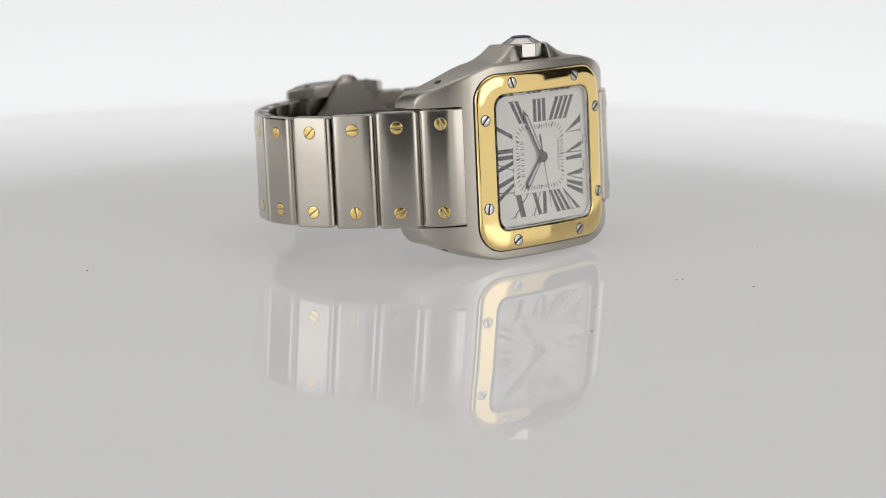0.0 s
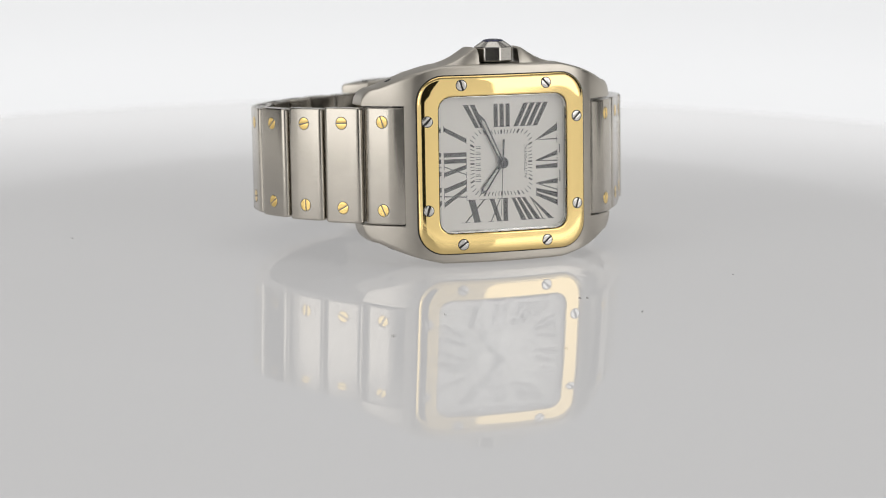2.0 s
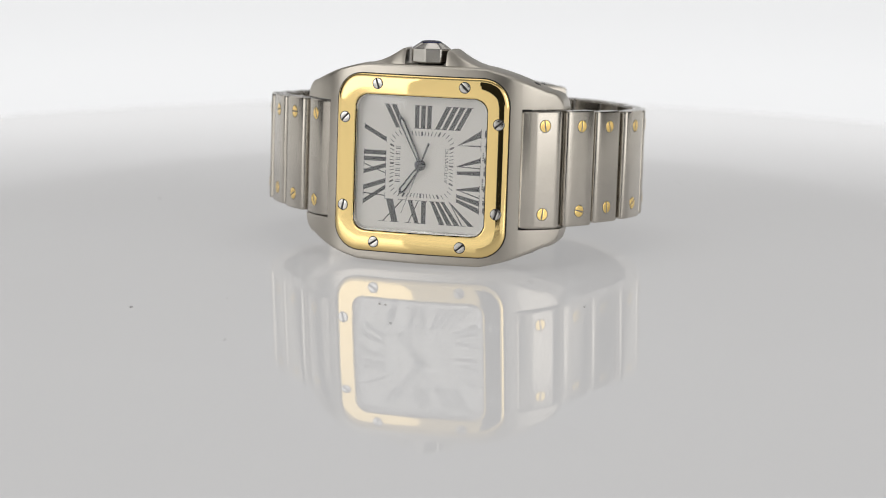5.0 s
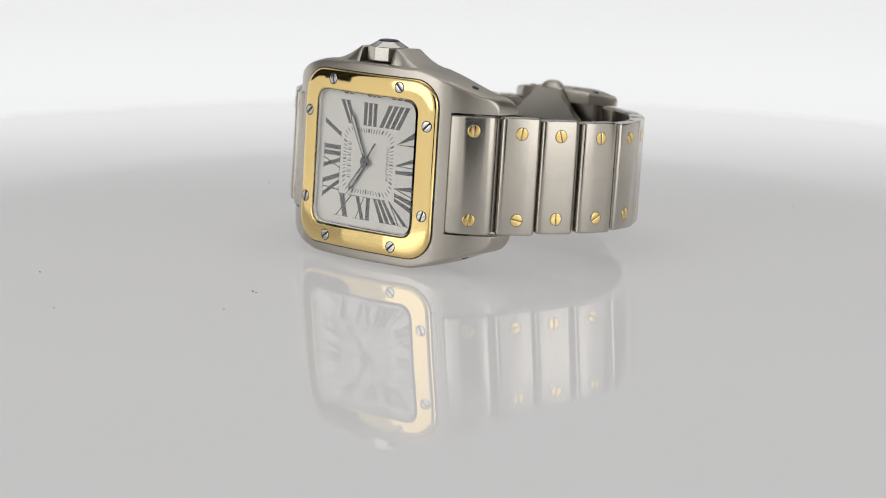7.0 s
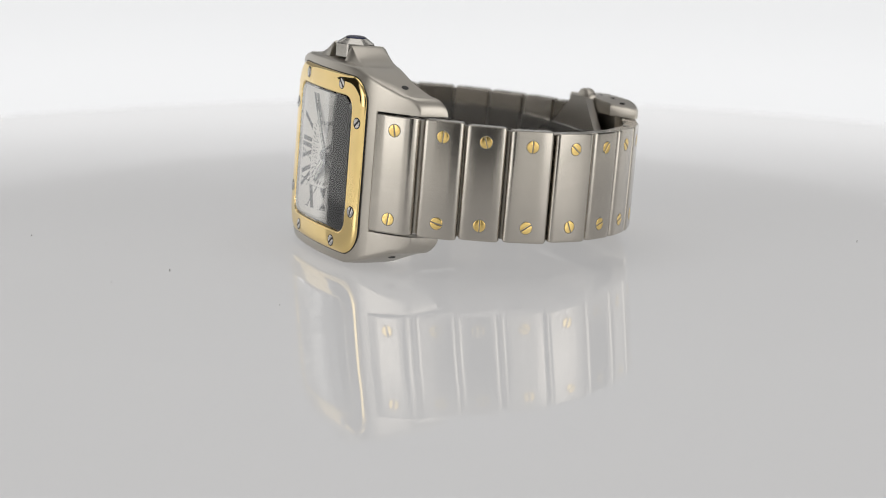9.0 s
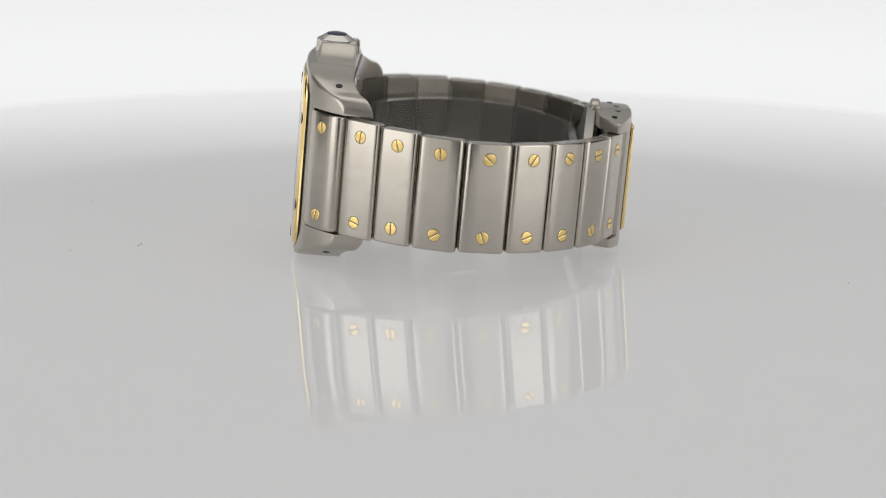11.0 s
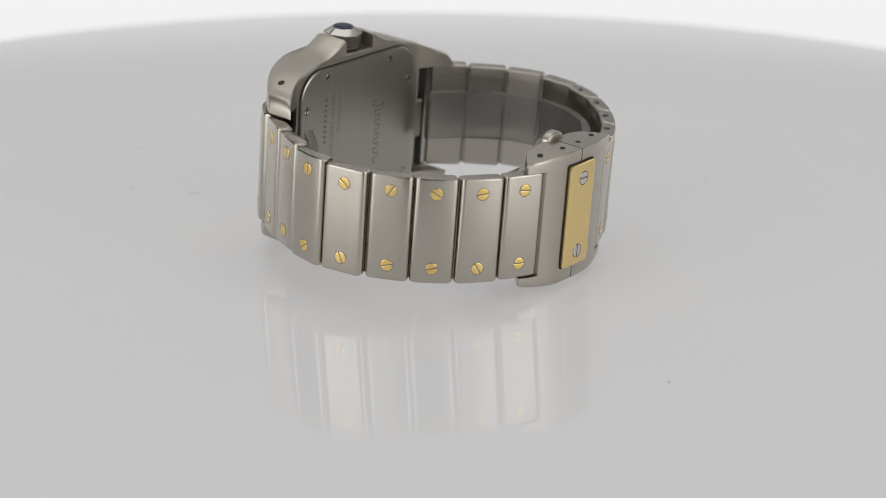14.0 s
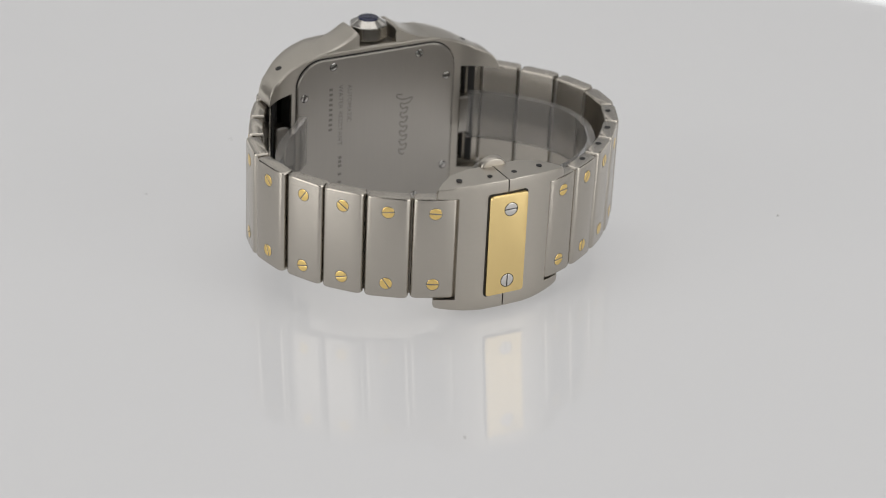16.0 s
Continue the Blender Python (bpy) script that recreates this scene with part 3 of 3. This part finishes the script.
def make_bracelet(watch):
    head = screw_mesh(1.17, (screw_gold, engrave), 0.11, 0.06)
    rng = random.Random(11)
    for row, sign in ((RIGHT, 1), (LEFT, -1)):
        for i, (x, y, h) in enumerate(row):
            a = Vector(row[max(0, i - 1)][:2] if i else (x - sign * 6.9, y - 3.6))
            b = Vector(row[i + 1][:2]) if i + 1 < len(row) else Vector((sign * 5.0, 66.2))
            way = (b - a).normalized()
            out = Vector((way.y, -way.x)) * sign
            near = [(Vector(row[j][:2]) - Vector((x, y))).length for j in (i - 1, i + 1) if 0 <= j < len(row)]
            length = min(near) - 0.4 if 0 < i else 8.6
            wide = h + (2.98 if i else 2.74)
            if i == 0:
                way = Vector((sign * 0.707, 0.707))
                out = Vector((sign * 0.707, -0.707))
            bm = bmesh.new()
            prism(bm, link_outline(length) if i else end_link_outline(sign), [(-wide, 0.35), (-wide + 0.1, 0.16), (-wide + 0.35, 0.0), (wide - 0.35, 0.0), (wide - 0.1, 0.16), (wide, 0.35)])
            side = Vector((0, 0, 1)).cross(Vector((out.x, out.y, 0)))
            m = Matrix((side, Vector((out.x, out.y, 0)), Vector((0, 0, -1)))).transposed().to_4x4()
            if m.determinant() < 0:
                m = Matrix((-side, Vector((out.x, out.y, 0)), Vector((0, 0, -1)))).transposed().to_4x4()
            m.translation = Vector((x, y, 0)) * MM
            link = part("bracelet_link", bm, brushed, watch, "brushed steel link with two gold screws", m, smooth=24)
            for s in (h, -h):
                f = Matrix(((1, 0, 0), (0, 0, 1), (0, -1, 0))).to_4x4()
                f.translation = Vector((0, 0.05 if i else 0.0, s)) * MM
                place("screw", head, link, f @ Matrix.Rotation(rng.uniform(0, math.pi), 4, "Z"), "slotted yellow gold screw head")
            # dark strips laid in for shaded grooves across the end link's hidden side
            if i == 0:
                for g, w in ((0.9, 0.4), (1.9, 1.45)):
                    bm = bmesh.new()
                    box(bm, min(sign * g, sign * (g + w)), max(sign * g, sign * (g + w)), -3.68, -3.2, -wide + 0.5, wide - 0.5)
                    part("groove_shade", bm, dark, link)
            # the removable links show the ends of their pins
            if sign < 0 and i > 4:
                for s in (1, -1):
                    bm = bmesh.new()
                    lathe(bm, [(0.6, -0.3), (0.6, 0.03)], 14)
                    part("pin_hole", bm, dark, link, at=Matrix.Translation(Vector((0.9, -1.75, s * wide)) * MM) @ Matrix.Rotation(0 if s > 0 else math.pi, 4, "X"))
            # hinge knuckle that fills the joint towards the next link
            if i + 1 < len(row):
                nx, ny, nh = row[i + 1]
                bm = bmesh.new()
                lathe(bm, [(0.62, -nh - 2.6), (0.62, nh + 2.6)], 12)
                mid = (Vector((x + nx, y + ny)) / 2 - out * 1.75) * MM
                part("hinge", bm, inner_steel, watch, at=Matrix.Translation((mid.x, mid.y, 0)))


def make_clasp(watch):
    # outline seen from three o'clock: two halves that meet at the gold plate
    half = [(0.12, 59.1), (5.2, 59.0), (9.0, 59.5), (11.8, 61.3), (13.5, 62.9), (13.6, 63.45), (12.8, 63.95), (10.8, 64.75), (8.6, 65.42), (6.7, 65.85), (4.6, 66.15), (0.12, 66.3)]
    for s in (1, -1):
        bm = bmesh.new()
        def wing(z, tip):
            # the top falls away towards the tips
            low = lambda x: (abs(z) - 10.65) / 2.7 * 0.8 * max(0.0, (x - 5.0) / 8.6) ** 1.4
            return [(s * (x if x < 5.3 else 5.2 + (x - 5.2) * tip), y + (62.8 - y) * 0.35 * (1 - tip), z - math.copysign(low(x), z)) for x, y in half]
        for e in (1, -1):
            rings(bm, [wing(e * z, tip) for z, tip in ((10.65, 1.0), (12.3, 1.0), (13.0, 0.975), (13.3, 0.94), (13.4, 0.89))])
        body = [(0.12, 60.5), (9.75, 60.5), (9.75, 65.07), (8.6, 65.42), (6.7, 65.85), (4.6, 66.15), (0.12, 66.3)]
        prism(bm, [(s * x, y) for x, y in body], [(-10.65, 0), (10.65, 0)])
        cover = part("clasp_cover", bm, clasp_steel, watch, "brushed steel half of the folding clasp", smooth=16)
        for x, y, d in ((8.6, 62.4, 0.21), (2.6, 63.4, 0.0)):
            for e in (1, -1):
                bm = bmesh.new()
                lathe(bm, [(0.55, -0.4), (0.55, 0.03)], 14)
                part("pin_hole", bm, dark, cover, at=Matrix.Translation(Vector((s * x, y, e * (13.4 - d))) * MM) @ Matrix.Rotation(0 if e > 0 else math.pi, 4, "X"))
    bm = bmesh.new()
    box(bm, -0.3, 0.3, 59.8, 65.9, -12.9, 12.9)
    part("clasp_gap", bm, dark, watch)
    bm = bmesh.new()
    rings(bm, [[(x, y, z + 0.15) for x, z in rounded(hx, hz, 0.6, 4)] for hx, hz, y in ((4.05, 10.55, 65.9), (4.05, 10.55, 66.75), (3.95, 10.45, 66.93), (3.7, 10.2, 67.0))])
    gap = bmesh.new()
    rings(gap, [[(x, y, z + 0.15) for x, z in rounded(4.28, 10.78, 0.7, 4)] for y in (65.6, 66.34)])
    part("plate_joint", gap, dark, watch)
    plate = part("gold_plate", bm, gold_satin, watch, "yellow gold plate on the clasp", smooth=25)
    head = screw_mesh(1.3, (polished, dark), 0.1, 0.05)
    for z, a in ((7.55, 0.0), (-7.55, math.pi / 2)):
        place("screw", head, plate, turn_to(-0.33, 67.0, z, 0, 1) @ Matrix.Rotation(a, 4, "Z"), "slotted polished steel screw")
    # flared folding blade inside, with the push piece on its top
    bm = bmesh.new()
    blade = [(-15.5, -9.5), (-14.8, 3.6), (-11.4, 5.8), (-8.0, 8.4), (-5.2, 11.2), (-3.4, 13.3), (2.2, 13.3), (4.0, 11.2), (6.8, 8.4), (10.2, 5.8), (13.0, 3.6), (13.8, -9.5)]
    rings(bm, [[(x, y - 0.008 * x * x, z) for x, z in blade] for y in (57.2, 58.9)])
    part("folding_blade", bm, inner_steel, watch, "flared steel folding blade of the clasp", smooth=40)
    bm = bmesh.new()
    tab = [(2.7 * math.cos(a) - 0.3, 13.1 + 1.9 * math.sin(a)) for a in [math.pi * k / 14 for k in range(15)]] + [(-3.0, 12.2), (2.4, 12.2)]
    rings(bm, [[(-0.3 + (x + 0.3) * (1 - i), y, 12.2 + (z - 12.2) * (1 - i)) for x, z in tab] for y, i in ((57.9, 0.16), (57.98, 0.08), (58.15, 0.02), (58.35, 0), (59.4, 0), (59.6, 0.02), (59.77, 0.08), (59.85, 0.16))])
    part("push_piece", bm, clasp_steel, watch, "rounded steel push piece of the clasp", smooth=40)


def make_liner(watch):
    """Clear plastic strip bent into an open ring inside the bracelet."""
    path = [(17.5, 12.6), (21.0, 16.5), (26.5, 22.5), (30.6, 30.0), (31.2, 38.5), (28.0, 46.5), (22.0, 52.5), (13.5, 55.3), (4.0, 55.0), (-6.0, 55.1), (-16.0, 54.6), (-24.5, 51.0), (-31.3, 44.8), (-34.6, 36.0), (-33.6, 28.0), (-29.0, 21.0), (-23.8, 16.2), (-19.8, 13.9)]
    pts = []
    for i in range(len(path) - 1):
        p0, p1, p2, p3 = (Vector(path[max(0, min(len(path) - 1, i + k))]) for k in (-1, 0, 1, 2))
        for k in range(5):
            u = k / 5
            pts.append(0.5 * (2 * p1 + (p2 - p0) * u + (2 * p0 - 5 * p1 + 4 * p2 - p3) * u * u + (3 * p1 - p0 - 3 * p2 + p3) * u ** 3))
    pts.append(Vector(path[-1]))
    bm = bmesh.new()
    cs = []
    for i, q in enumerate(pts):
        d = (pts[min(i + 1, len(pts) - 1)] - pts[max(i - 1, 0)]).normalized()
        n = Vector((d.y, -d.x)) * 0.8
        cs.append([(q.x + n.x, q.y + n.y, -3.2), (q.x - n.x, q.y - n.y, -3.2), (q.x - n.x, q.y - n.y, 7.0), (q.x + n.x, q.y + n.y, 7.0)])
    rings(bm, cs)
    ob = mesh_object("plastic_strip", bm, plastic, smooth=30)
    return tagged(ob, "clear plastic strip bent inside the watch bracelet", "packaging strip")


turntable = make_turntable()
make_studio()
watch = tagged(new("wristwatch"), "steel and gold square wristwatch lying on its side on the turntable", "watch")
make_case(watch)
make_bezel(watch)
make_dial(watch)
minute_hand, second_hand = make_hands(watch)
make_crown(watch)
make_bracelet(watch)
make_clasp(watch)
liner = make_liner(watch)

# how the watch lies on the plate, and how the plate turns
LYING = Matrix.Translation((0.005175, -0.027096, 0.020023)) @ Matrix.Rotation(radians(0.157), 4, "Y") @ Matrix.Rotation(radians(-4.546), 4, "X")
TURN = ((0.0, 43.37), (1.5, 25.34), (3.5, 1.14), (5.25, -20.2), (7.0, -41.57), (9.0, -65.97), (11.3, -94.46), (12.5, -109.24), (14.5, -133.74), (16.0, -152.16))


def motions():
    spin = [(t, Matrix.Rotation(radians(a), 4, "Z")) for t, a in TURN]
    walk(turntable, spin)
    walk(watch, [(t, m @ LYING) for t, m in spin])
    walk(liner, [(t, m @ LYING) for t, m in spin])
    walk(second_hand, [(t, facing(1.8, 170.5 + 6.0 * t)) for t in (0.0, 4.0, 8.0, 12.0, 16.0)])
    walk(minute_hand, [(t, facing(2.02, -25.9 + 0.1 * t)) for t in (0.0, 16.0)])


motions()
